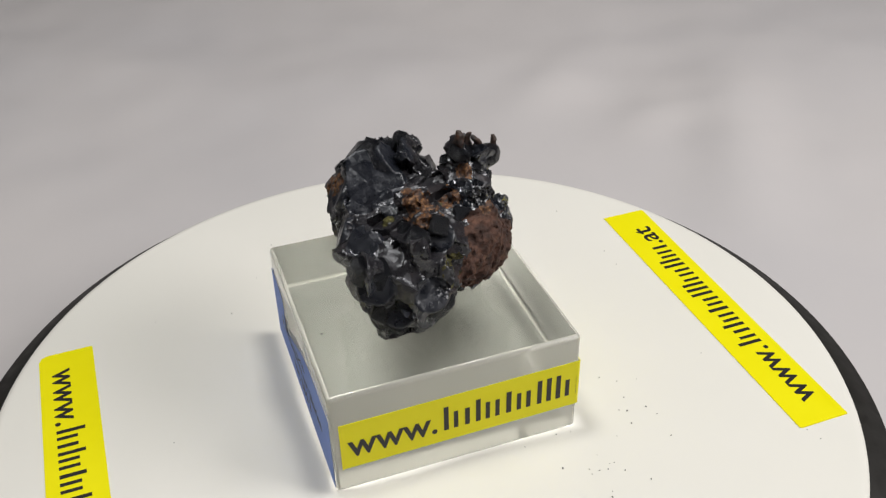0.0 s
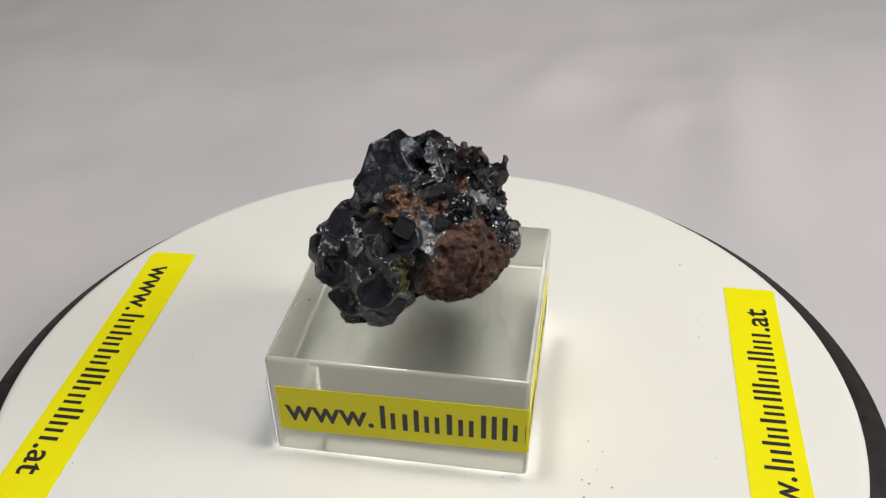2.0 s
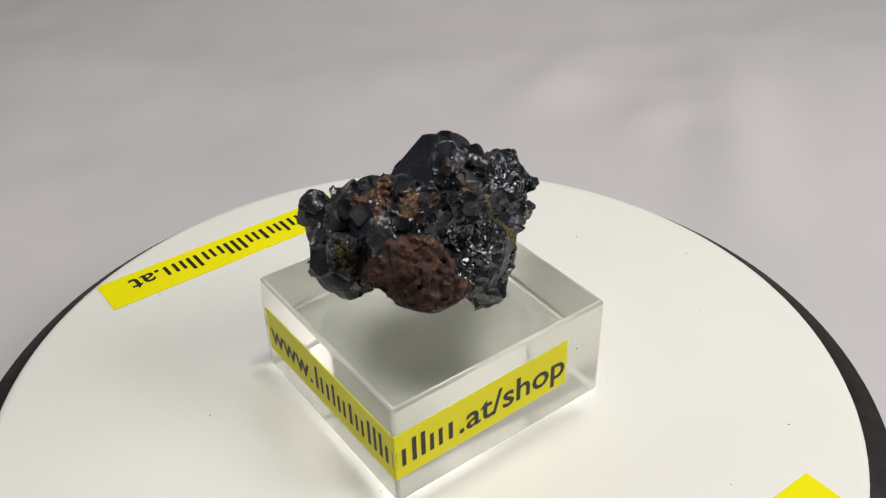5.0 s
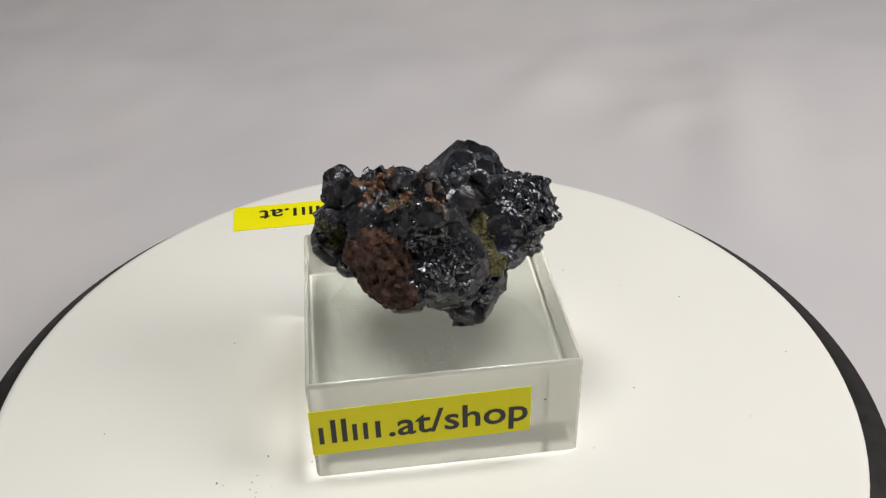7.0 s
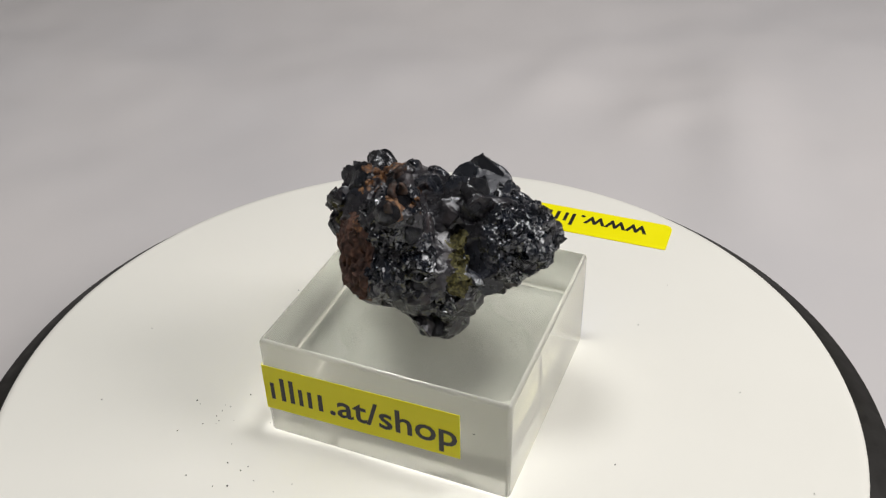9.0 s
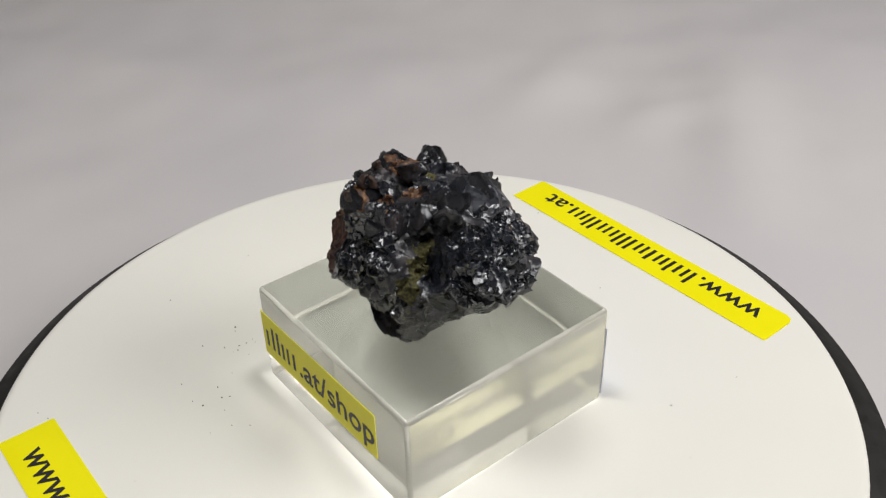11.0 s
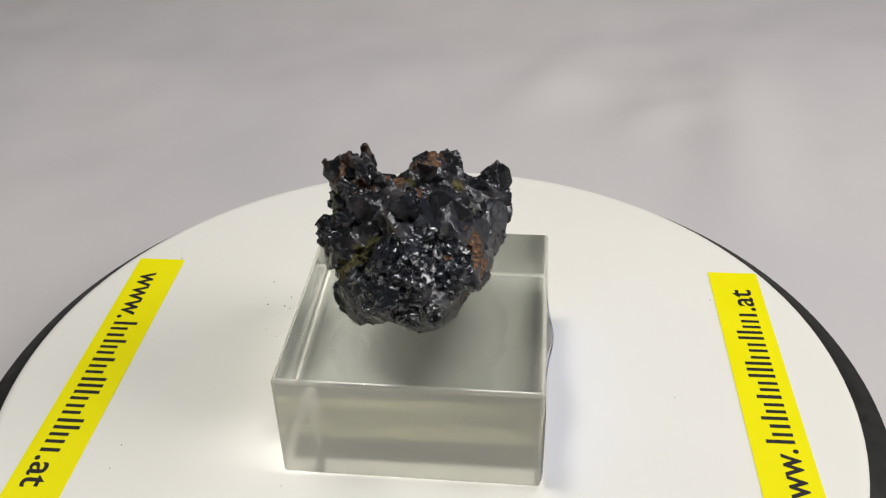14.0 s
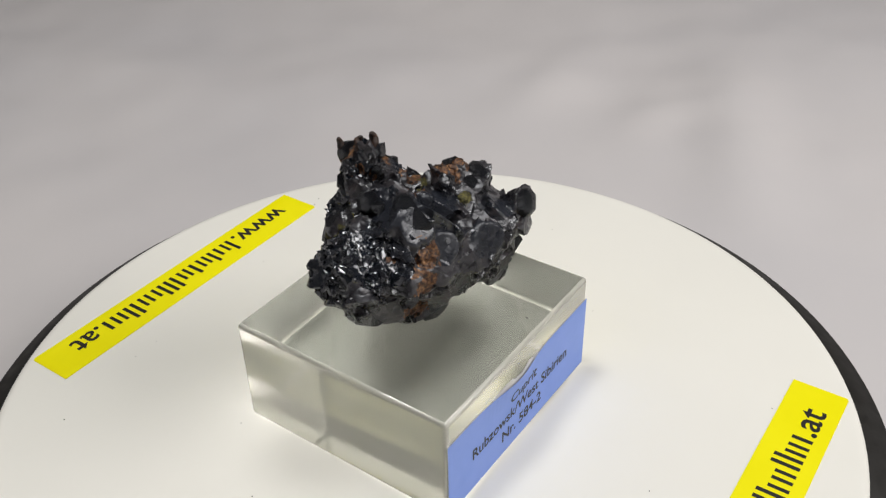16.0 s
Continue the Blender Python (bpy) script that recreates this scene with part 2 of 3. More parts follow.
def block():
    top = thing("acrylic_block", "clear acrylic display block with yellow tape and blue paper label", "display block")
    top.matrix_world = pose(0, 0, 0)
    bm = bmesh.new()
    rounded_box(bm, BLOCK_X * MM, BLOCK_Y * MM, BLOCK_H * MM, 0.9 * MM)
    bm.normal_update()
    # top and bottom take the grey shade tint, sides and edges stay pale
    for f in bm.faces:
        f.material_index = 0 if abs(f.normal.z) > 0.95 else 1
        f.smooth = abs(f.normal.z) < 0.95 and max(abs(f.normal.x), abs(f.normal.y)) < 0.95
    body = part("body", bm, [SHADED_ACRYLIC, GROUND_ACRYLIC], top, "clear cast acrylic with soft edges, top and bottom tinted grey for inner shade")
    body.visible_shadow = False
    # tape over two faces, round one edge; u runs on from the first face to the second
    hx, hy = BLOCK_X / 2, BLOCK_Y / 2
    off = 0.06

    def wrap(u, v, w=0.0):
        d = off + w
        first = BLOCK_X - 1.7
        v += 0.012 * min(u, first) + 0.025 * max(0, u - first)
        if u < first:
            return Vector((-hx + 1.7 + u, -hy - d, v)) * MM
        return Vector((hx + d, -hy + (u - first), v)) * MM
    bm = bmesh.new()
    lows, end = 6.6, BLOCK_X - 1.7 + 46.0
    cuts = [0.0, 13, 26, 39, BLOCK_X - 2.0, BLOCK_X - 1.7 + 0.001, BLOCK_X - 1.7 + 0.4, 70, 85, end]
    grid = [[bm.verts.new(wrap(u, v, w)) for v, w in ((lows, 0), (lows, 0.1), (lows + 12.4, 0.1), (lows + 12.4, 0))] for u in cuts]
    for a, b in zip(grid, grid[1:]):
        for k in range(4):
            bm.faces.new((a[k], b[k], b[(k + 1) % 4], a[(k + 1) % 4]))
    for f in bm.faces:
        f.material_index = 1 if all(abs(v.co.x) < (hx + 0.07) * MM and abs(v.co.y) < (hy + 0.07) * MM for v in f.verts) else 0
    bm.faces.new(grid[0][::-1])
    bm.faces.new(grid[-1])
    bmesh.ops.recalc_face_normals(bm, faces=bm.faces)
    tape = part("sticker", bm, [YELLOW, ADHESIVE], top, "yellow tape sticker folded round a corner")
    bm = bmesh.new()
    h, base = 6.6, lows + 3.1
    first = BLOCK_X - 1.7
    for run, u in ((letters("www.", h, 19.4), 1.5), (name_bars(NAME_BARS, h, first + 14.6 - 22.4), 22.4), (letters(".at/shop", h, 29.4), first + 16.0)):
        put_letters(bm, shifted(run, u), lambda a, v: wrap(a, v + base, 0.16))
    part("lettering", bm, INK, tape, "black printed lettering")

    bm = bmesh.new()
    for run, u in ((letters("www.", h, 19.4), 1.5), (name_bars(NAME_BARS, h, first + 14.6 - 22.4), 22.4), (letters(".at/shop", h, 29.4), first + 16.0)):
        put_letters(bm, shifted(run, u), lambda a, v: wrap(a, v + base, -0.03))
    part("print_through", bm, GHOST, tape, "faint lettering showing through the tape's back")

    # blue paper label, lifting a little from its face in the middle of its upper edge
    def lift(u, v):
        return 0.06 + 1.3 * math.exp(-((u - 25) / 8) ** 2) * max(0.0, (v - 9) / 11) ** 2
    def leaf(u, v, w=0.0):
        return Vector((-hx - lift(u, v) - w, hy - u, v)) * MM
    bm = bmesh.new()
    nu, nv, lo, hi = 40, 8, 1.2, 20.6
    us = [0.2 + (BLOCK_Y - 0.4) * i / nu for i in range(nu + 1)]
    vs = [lo + (hi - lo) * j / nv for j in range(nv + 1)]
    for w in (0.0, 0.1):
        g = [[bm.verts.new(leaf(u, v, w)) for v in vs] for u in us]
        for i in range(nu):
            for j in range(nv):
                bm.faces.new((g[i][j], g[i + 1][j], g[i + 1][j + 1], g[i][j + 1])).material_index = 1 if w == 0 else 0
    bmesh.ops.recalc_face_normals(bm, faces=bm.faces)
    paper = part("label", bm, [BLUE, PAPER_BACK], top, "blue paper label, slightly lifted")
    # a pale scrap of torn paper stands up behind the label's upper edge
    bm = bmesh.new()
    edge = [(16.5, 20.2), (18.5, 21.0), (20.5, 22.2), (22.0, 22.6), (23.6, 21.3), (25.5, 21.7), (27.5, 21.1), (30.0, 21.6), (32.0, 20.9), (35.0, 20.2)]
    for w in (-0.22, -0.12):
        rows = [[bm.verts.new(leaf(u, v, w)) for v, w in ((19.2, w), ((19.2 + top_v) / 2, w - 0.1), (top_v, w - 0.35 - 0.2 * math.sin(u * 1.7)))] for u, top_v in edge]
        for a, b in zip(rows, rows[1:]):
            for k in range(2):
                bm.faces.new((a[k], b[k], b[k + 1], a[k + 1]))
    part("torn_edge", bm, PAPER_BACK, paper, "pale torn paper edge")
    bm = bmesh.new()
    for text, h, base in (("Cuprit", 3.0, 14.3), ("Rubzowsk/West Sibirien", 3.0, 9.6), ("Nr. 584-2", 3.0, 4.9)):
        run = letters(text, h, 1.75 * len(text) + 0.6)
        put_letters(bm, shifted(run, BLOCK_Y / 2 - run[2] / 2), lambda u, v: leaf(u, v + base, 0.16))
    part("lettering", bm, INK, paper, "black typed lettering")
    bm = bmesh.new()
    bmesh.ops.create_icosphere(bm, subdivisions=1, radius=0.28 * MM, matrix=Matrix.Translation(Vector((hx + 0.02, -hy + 49.0, 16.6)) * MM) @ Matrix.Diagonal((0.35, 1.2, 0.7, 1)))
    part("speck", bm, CRUMB, top, "dark speck stuck on the acrylic")
    return top


# ---- the mineral specimen ----
# rounded masses that make up its body: x, y, z, radius in millimetres about the platter's axis
CROWN = [(9.7, 3.4, 50.7, 6.1), (-10.6, 9.7, 54.2, 5.1), (-2.9, 10.4, 54.2, 4.4), (11.1, 4.1, 56.3, 4.1), (-2.2, -5.0, 54.2, 3.1),
         (9.7, 6.2, 50.7, 5.6), (5.5, 2.0, 54.2, 3.1), (1.3, -12.0, 52.8, 2.8), (-5.0, 15.3, 51.4, 5.2), (13.2, 4.8, 57.7, 3.2),
         (10.4, 1.3, 51.4, 5.3), (0.6, 0.6, 54.2, 2.7), (-0.1, -17.6, 50.7, 2.5), (-2.2, 13.2, 56.3, 3.1), (11.8, 6.9, 55.6, 3.3),
         (9.0, 5.5, 60.5, 2.2), (-5.7, 7.6, 54.2, 3.7), (2.0, -9.2, 51.4, 3.7), (-0.1, 10.4, 52.8, 3.8), (-0.8, -5.7, 54.9, 3.0)]
NOSE = [(-4.3, -11.3, 41.6, 9.6), (-1.5, -14.8, 40.2, 8.1), (-9.2, -19.0, 45.1, 4.1), (-0.1, -16.9, 40.9, 6.9), (-11.3, -12.7, 45.8, 4.6),
        (7.6, -9.2, 42.3, 5.5), (-1.5, -13.4, 49.3, 3.8), (-8.5, -16.9, 44.4, 5.4), (4.8, -19.0, 46.5, 2.3), (-9.9, -19.7, 47.9, 3.1),
        (-4.3, -17.6, 37.4, 5.1), (6.9, -16.2, 48.6, 1.8), (2.0, -16.9, 45.8, 3.4)]
TAIL = [(-5.7, 16.0, 43.7, 9.7), (-8.5, 21.6, 46.5, 6.5), (-7.1, 16.0, 44.4, 9.9), (-12.0, 22.3, 44.4, 5.1), (0.6, 22.3, 43.7, 3.8),
        (-6.4, 19.5, 47.9, 6.7), (-16.2, 14.6, 46.5, 3.8), (-7.1, 15.3, 40.9, 8.4), (6.2, 15.3, 40.9, 4.5), (-5.7, 25.1, 47.2, 3.8),
        (2.0, 16.7, 47.9, 3.1), (-13.4, 18.1, 46.5, 4.3), (-11.3, 20.2, 40.9, 4.7), (4.1, 19.5, 42.3, 2.6)]
BULGE = [(7.6, 3.4, 43.7, 10.1), (9.7, 6.2, 43.0, 8.7), (13.2, -1.5, 39.5, 6.1), (15.3, 1.3, 40.9, 5.2), (10.4, 11.1, 44.4, 5.3),
         (7.6, -0.8, 38.1, 7.7), (11.8, -2.2, 47.9, 5.1), (15.3, 6.2, 42.3, 4.7), (10.4, -3.6, 44.4, 7.2), (12.5, 9.0, 42.3, 5.8),
         (9.7, -4.3, 40.2, 7.0)]
FOOT = [(4.8, 11.8, 36.7, 8.1), (-5.0, -12.7, 35.3, 7.1), (-2.2, 4.8, 33.2, 8.7), (-2.2, -1.5, 36.7, 9.0), (6.9, 12.5, 32.5, 5.1),
        (-2.9, 2.0, 31.1, 6.7), (-1.5, 5.5, 36.7, 11.5), (4.1, 10.4, 28.3, 3.1), (8.3, 11.8, 29.0, 3.2), (-0.1, -16.2, 35.3, 4.2),
        (11.8, 11.8, 31.8, 2.3), (-6.4, -14.8, 33.9, 5.2), (-5.0, -5.7, 31.1, 3.1)]
CORE = [(-0.8, 4.8, 39.5, 13.0), (-6.4, 11.1, 45.1, 10.7), (6.9, -2.2, 42.3, 10.1), (-7.1, -2.2, 41.6, 9.2), (1.3, -7.8, 45.1, 8.2),
        (-9.2, 9.0, 46.5, 9.2), (-3.6, 1.3, 47.9, 7.1), (-12.0, -8.5, 45.8, 5.0), (-9.9, 5.5, 43.0, 8.2), (2.7, 5.5, 48.6, 6.6),
        (-5.7, 9.7, 37.4, 8.1), (-5.0, -7.1, 40.9, 10.2), (4.1, -7.1, 46.5, 6.6), (-11.3, -0.8, 43.7, 6.0), (-2.9, -7.8, 42.3, 10.2),
        (-12.0, 9.7, 45.8, 7.2), (-13.4, -5.7, 44.4, 4.2), (6.9, 7.6, 40.9, 9.1), (-8.5, 10.4, 48.6, 8.6)]
# crusts: x, y, z and reach in millimetres
CARVE = [(1.0, 0.5, 58.0, 5.8), (6.0, 16.5, 52.5, 5.0), (10.0, 19.5, 47.0, 4.4)]
# where the skin breaks up into small crystals; elsewhere it shows larger, smoother faces
GRAINY_AT = [(15, 7, 47, 9.0), (-5, 25, 48, 10.0), (-12, 18, 50, 7.5), (9, 14, 38, 6.0), (11, 5, 58, 5.5), (10, -2, 53, 4.5)]
BROWN_AT = [(16, -6, 43, 9.0), (13, -9, 41, 7.0), (18, -1, 41, 5.5)]
RUST_AT = [(-0.2, -8, 55, 3.2), (5.0, -8.6, 54.6, 2.0), (5.5, -3, 53, 2.4), (0.2, -2, 51.7, 2.6), (1.0, -13.0, 54.6, 2.2), (9.9, 1.1, 57, 1.6), (9.5, 6.5, 56.5, 2.0), (14.5, 7.5, 60, 2.4),
           (-17.3, 9.8, 51, 2.8), (-20.4, 12.6, 46.2, 2.6), (-14, 11, 36.5, 3.6), (11.0, -6.8, 47, 1.3), (15.5, -4, 52, 1.8), (-12.5, 16, 49.5, 1.3)]
MOSS_AT = [(6.8, -18.6, 47, 2.2), (6.6, -16.8, 44.4, 2.6), (3.4, 14, 48.8, 1.9), (5.8, 15.8, 45.5, 2.7), (8.2, 17.8, 41.6, 3.0), (4.8, -16.6, 45, 1.8), (3.4, -3.6, 51.8, 1.5), (-6.2, -8.2, 51.8, 1.5)]
# broad flat crystal faces: x, y, z, the way they look, and reach in millimetres
FLATS = [(-9.8, 3.0, 54.3, 0.12, -0.72, 0.69, 8.0), (-5.0, 8.8, 57.0, 0.78, -0.10, 0.62, 4.6), (-8.6, 14.2, 57.0, 0.22, 0.64, 0.73, 4.6), (-14.5, 10.2, 56.0, -0.80, 0.05, 0.60, 4.4),
         (2.4, 19.0, 45.8, 0.93, 0.05, 0.28, 4.8), (-8.6, -21.4, 44.2, 0.05, -0.92, 0.38, 4.2), (-8.8, -18.8, 35.2, -0.62, -0.72, 0.20, 3.4), (-4.4, -21.8, 38.0, -0.10, -0.86, 0.50, 3.4),
         (2.4, -22.0, 42.6, 0.28, -0.80, 0.53, 4.0), (1.8, -21.2, 36.2, 0.62, -0.75, -0.10, 3.4), (-11.0, -13.0, 50.4, -0.30, -0.62, 0.72, 4.2), (4.6, -13.8, 51.6, 0.15, -0.75, 0.65, 3.6),
         (-16.2, -6.0, 47.2, -0.93, 0.10, 0.34, 4.4), (-16.6, 5.0, 50.4, -0.90, 0.10, 0.42, 3.8), (3.0, 22.0, 40.6, 0.60, 0.76, -0.10, 3.6), (-4.6, -4.0, 52.6, -0.20, -0.30, 0.93, 3.4)]
ROCK_BASE = (-2.0, 4.0, 26.75)
STEP = 0.36
GROW = 0.15


def field(axes):
    """Distance to the masses on the grid, below nought inside, their seams softened."""
    d = np.full([len(a) for a in axes], 9.0, np.float32)

    def window(x, y, z, reach):
        cut = tuple(slice(int(np.searchsorted(a, c - reach)), int(np.searchsorted(a, c + reach))) for a, c in zip(axes, (x, y, z)))
        u, v, w = [(axes[k][cut[k]] - (x, y, z)[k]).astype(np.float32) for k in range(3)]
        return cut, np.sqrt(u[:, None, None] ** 2 + v[None, :, None] ** 2 + w[None, None, :] ** 2)
    for x, y, z, r in CORE + FOOT + NOSE + TAIL + BULGE + CROWN:
        cut, away = window(x, y, z, r + 5)
        d[cut] = np.minimum(d[cut], away - r)
    for x, y, z, r in CARVE:
        cut, away = window(x, y, z, r + 4)
        d[cut] = np.maximum(d[cut], r - away)
    for axis in (0, 1, 2, 0, 1, 2):
        d = sum(np.roll(d, k, axis) for k in (-2, -1, 0, 1, 2)) / 5
    return d


def zone(points, spots):
    """How deep the points lie in the nearest of the spots, above nought inside."""
    d = np.full(len(points), -1e3, np.float32)
    for x, y, z, r in spots:
        q = points - np.array((x, y, z), np.float32)
        d = np.maximum(d, r - np.sqrt((q * q).sum(1)))
    return d


def nearest(points, seeds):
    out = np.empty(len(points), int)
    s2 = (seeds * seeds).sum(1)
    for k in range(0, len(points), 20000):
        out[k:k + 20000] = (s2[None] - 2 * points[k:k + 20000] @ seeds.T).argmin(1)
    return out


def facets(points, seeds, rng, lift, tilt):
    """A step and a slope of its own for the cell of each seed, as broken crystal faces have."""
    n = rng.normal(size=seeds.shape).astype(np.float32) * tilt
    h = rng.uniform(-lift, lift, len(seeds)).astype(np.float32)
    i = nearest(points, seeds)
    return h[i] + ((points - seeds[i]) * n[i]).sum(1)


def planes(points, seeds, slopes, rng, lift, tilt):
    """Distance to a flat face of its own in the cell of each seed, leaning a little from the skin there."""
    n = slopes + rng.normal(size=seeds.shape).astype(np.float32) * tilt
    n /= np.linalg.norm(n, axis=1, keepdims=True)
    h = rng.uniform(-lift, lift, len(seeds)).astype(np.float32)
    i = nearest(points, seeds)
    return h[i] + ((points - seeds[i]) * n[i]).sum(1)


def surface(values, origin, step):
    """A closed surface where the values pass nought: one vertex in each cell that it crosses."""
    neg = values < 0
    shape = np.array(values.shape) - 1
    total = np.zeros((*shape, 3))
    count = np.zeros(tuple(shape))
    corner = lambda a, i, j, k: a[i:i + shape[0], j:j + shape[1], k:k + shape[2]]
    for axis in range(3):
        for a in (0, 1):
            for b in (0, 1):
                lo = [a, b]
                lo.insert(axis, 0)
                hi = list(lo)
                hi[axis] = 1
                v0, v1 = corner(values, *lo), corner(values, *hi)
                cross = (v0 < 0) != (v1 < 0)
                f = np.where(cross, v0 / np.where(cross, v0 - v1, 1), 0)
                p = np.zeros((*shape, 3))
                p[:] = lo
                p[..., axis] = f
                total += np.where(cross[..., None], p, 0)
                count += cross
    cells = np.argwhere(count > 0)
    index = np.full(tuple(shape), -1)
    index[count > 0] = np.arange(len(cells))
    verts = (cells + total[count > 0] / count[count > 0][:, None]) * step + origin
    quads = []
    for axis in range(3):
        u, v = [x for x in range(3) if x != axis]
        hi = [slice(None)] * 3
        lo = [slice(None)] * 3
        hi[axis], lo[axis] = slice(1, None), slice(None, -1)
        cross = np.argwhere(neg[tuple(hi)] != neg[tuple(lo)])
        ok = ((cross[:, u] > 0) & (cross[:, v] > 0) & (cross[:, u] < shape[u]) & (cross[:, v] < shape[v]))
        cross = cross[ok]
        ring = []
        for du, dv in ((-1, -1), (0, -1), (0, 0), (-1, 0)):
            c = cross.copy()
            c[:, u] += du
            c[:, v] += dv
            ring.append(index[c[:, 0], c[:, 1], c[:, 2]])
        q = np.stack(ring, 1)
        flip = neg[cross[:, 0], cross[:, 1], cross[:, 2]] == (axis == 1)
        q[flip] = q[flip][:, ::-1]
        quads.append(q)
    return verts, np.concatenate(quads)


def piece(name, verts, quads, mat, parent, label, sharp):
    used, inverse = np.unique(quads, return_inverse=True)
    me = bpy.data.meshes.new(name)
    me.from_pydata(((verts[used] - np.array(ROCK_BASE)) * MM).tolist(), [], inverse.reshape(quads.shape).tolist())
    me.materials.append(mat)
    me.polygons.foreach_set("use_smooth", [True] * len(me.polygons))
    me.set_sharp_from_angle(angle=radians(sharp))
    ob = new(name, me)
    ob.parent = parent
    return tagged(ob, label)


def crystal_mesh(name, cube, octa, dodeca, squash, seed, mat, worn):
    """A cut crystal: cube, octahedron and dodecahedron faces at those distances."""
    rng = random.Random(seed)
    planes = []
    for a in range(3):
        for s in (-1, 1):
            n = [0, 0, 0]
            n[a] = s
            planes.append((Vector(n), cube * rng.uniform(0.85, 1.15)))
    for x in (-1, 1):
        for y in (-1, 1):
            for z in (-1, 1):
                planes.append((Vector((x, y, z)).normalized(), octa * rng.uniform(0.88, 1.12)))
            for n in ((x, y, 0), (x, 0, y), (0, x, y)):
                planes.append((Vector(n).normalized(), dodeca * rng.uniform(0.9, 1.1)))
    bm = bmesh.new()
    bmesh.ops.create_cube(bm, size=4)
    for n, d in planes:
        cut = bmesh.ops.bisect_plane(bm, geom=list(bm.verts) + list(bm.edges) + list(bm.faces), plane_co=n * d, plane_no=n, clear_outer=True)
        edges = [e for e in cut["geom_cut"] if isinstance(e, bmesh.types.BMEdge)]
        if edges:
            bmesh.ops.contextual_create(bm, geom=edges)
    for v in bm.verts:
        v.co.z *= squash
    bmesh.ops.remove_doubles(bm, verts=bm.verts, dist=0.02)
    if worn:
        bmesh.ops.bevel(bm, geom=list(bm.edges), offset=worn, segments=2, profile=0.5, affect="EDGES")
    bmesh.ops.recalc_face_normals(bm, faces=bm.faces)
    me = bpy.data.meshes.new(name)
    bm.to_mesh(me)
    bm.free()
    me.materials.append(mat)
    return me


# single large crystals: x, y, z (mm), size (mm), form, turn about x, y, z (degrees)
BIG = [(-11.3, -19.7, 48.0, 3.0, 1, 25, 10, 30), (-9.2, -18.8, 46.0, 3.6, 5, 25, 35, 10), (-10.2, 9.8, 55.6, 4.6, 0, 6, 4, 20), (-5.8, -18.4, 36.4, 4.4, 2, 20, 15, 30), (-1.4, -18.4, 39.8, 4.3, 1, 10, 40, 70), (-7.4, -17.6, 41.0, 3.8, 3, 30, 10, 20), (2.4, -17.4, 38.6, 4.0, 4, 60, 20, 20),
       (-3.1, 14.0, 57.6, 2.2, 1, 10, 20, 0), (-0.4, 14.6, 55.4, 2.0, 3, 30, 0, 50), (-5.2, 13.0, 57.4, 1.6, 0, 30, 40, 10),
       (9.4, 3.4, 60.2, 2.5, 3, 22, 12, 40), (15.4, 6.2, 58.2, 2.4, 1, 60, 20, 10), (11.2, 5.6, 58.6, 2.1, 1, 30, 30, 0), (12.4, 2.6, 57.4, 1.7, 2, 0, 30, 30),
       (3.8, -12.8, 52.9, 2.6, 3, 50, 30, 20), (-0.5, -15.8, 51.9, 2.5, 1, 15, 40, 60), (8.6, -5.2, 50.9, 1.9, 2, 20, 60, 10),
       (-2.4, -12.2, 51.6, 2.1, 3, 70, 30, 15), (9.8, 12.4, 31.2, 3.8, 3, 35, 60, 40), (13.4, 11.4, 43.8, 2.6, 3, 30, 50, 10), (12.4, 9.6, 53.6, 1.9, 0, 10, 40, 30)]
# thin crooked stalks on the crown: points along each and their radius in millimetres
STALKS = [((9.2, 3.8, 61.2, 1.2), (9.0, 3.9, 62.8, 1.0), (9.4, 3.8, 64.0, 0.85), (9.1, 4.2, 64.9, 0.5)), ((12.4, 5.2, 59.6, 1.0), (13.2, 5.4, 61.2, 0.8), (12.6, 5.2, 62.4, 0.75), (12.1, 5.4, 63.1, 0.45)),
          ((16.2, 7.2, 59.4, 0.9), (16.8, 7.4, 60.8, 0.7), (16.4, 7.8, 61.8, 0.4)), ((10.8, 6.0, 60.4, 1.1), (11.0, 6.6, 62.2, 0.8), (11.5, 6.5, 63.2, 0.45))]


def stalk(points, parent):
    """A knobbly tapering stalk along the points, closed at its tip."""
    bm = bmesh.new()
    rings, sides, steps = [], 9, 5
    for k in range((len(points) - 1) * steps + 1):
        i = min(k // steps, len(points) - 2)
        f = k / steps - i
        x, y, z, r = [a + (b - a) * f for a, b in zip(points[i], points[i + 1])]
        ring = []
        for n in range(sides):
            a = 2 * math.pi * n / sides
            d = Vector((math.cos(a), math.sin(a), 0.25 * math.cos(a + i)))
            lump = r * (1 + 0.45 * noise.noise(Vector((x, y, z)) * 0.9 + d * 0.9))
            ring.append(bm.verts.new((Vector((x, y, z)) + d * lump - Vector(ROCK_BASE)) * MM))
        rings.append(ring)
    for a, b in zip(rings, rings[1:]):
        for n in range(sides):
            bm.faces.new((a[n], a[(n + 1) % sides], b[(n + 1) % sides], b[n]))
    bm.faces.new(rings[-1])
    bm.faces.new(rings[0][::-1])
    smooth_all(bm)
    part("crystal_stalk", bm, STALK, parent, "thin brown knobbly crystal stalk")


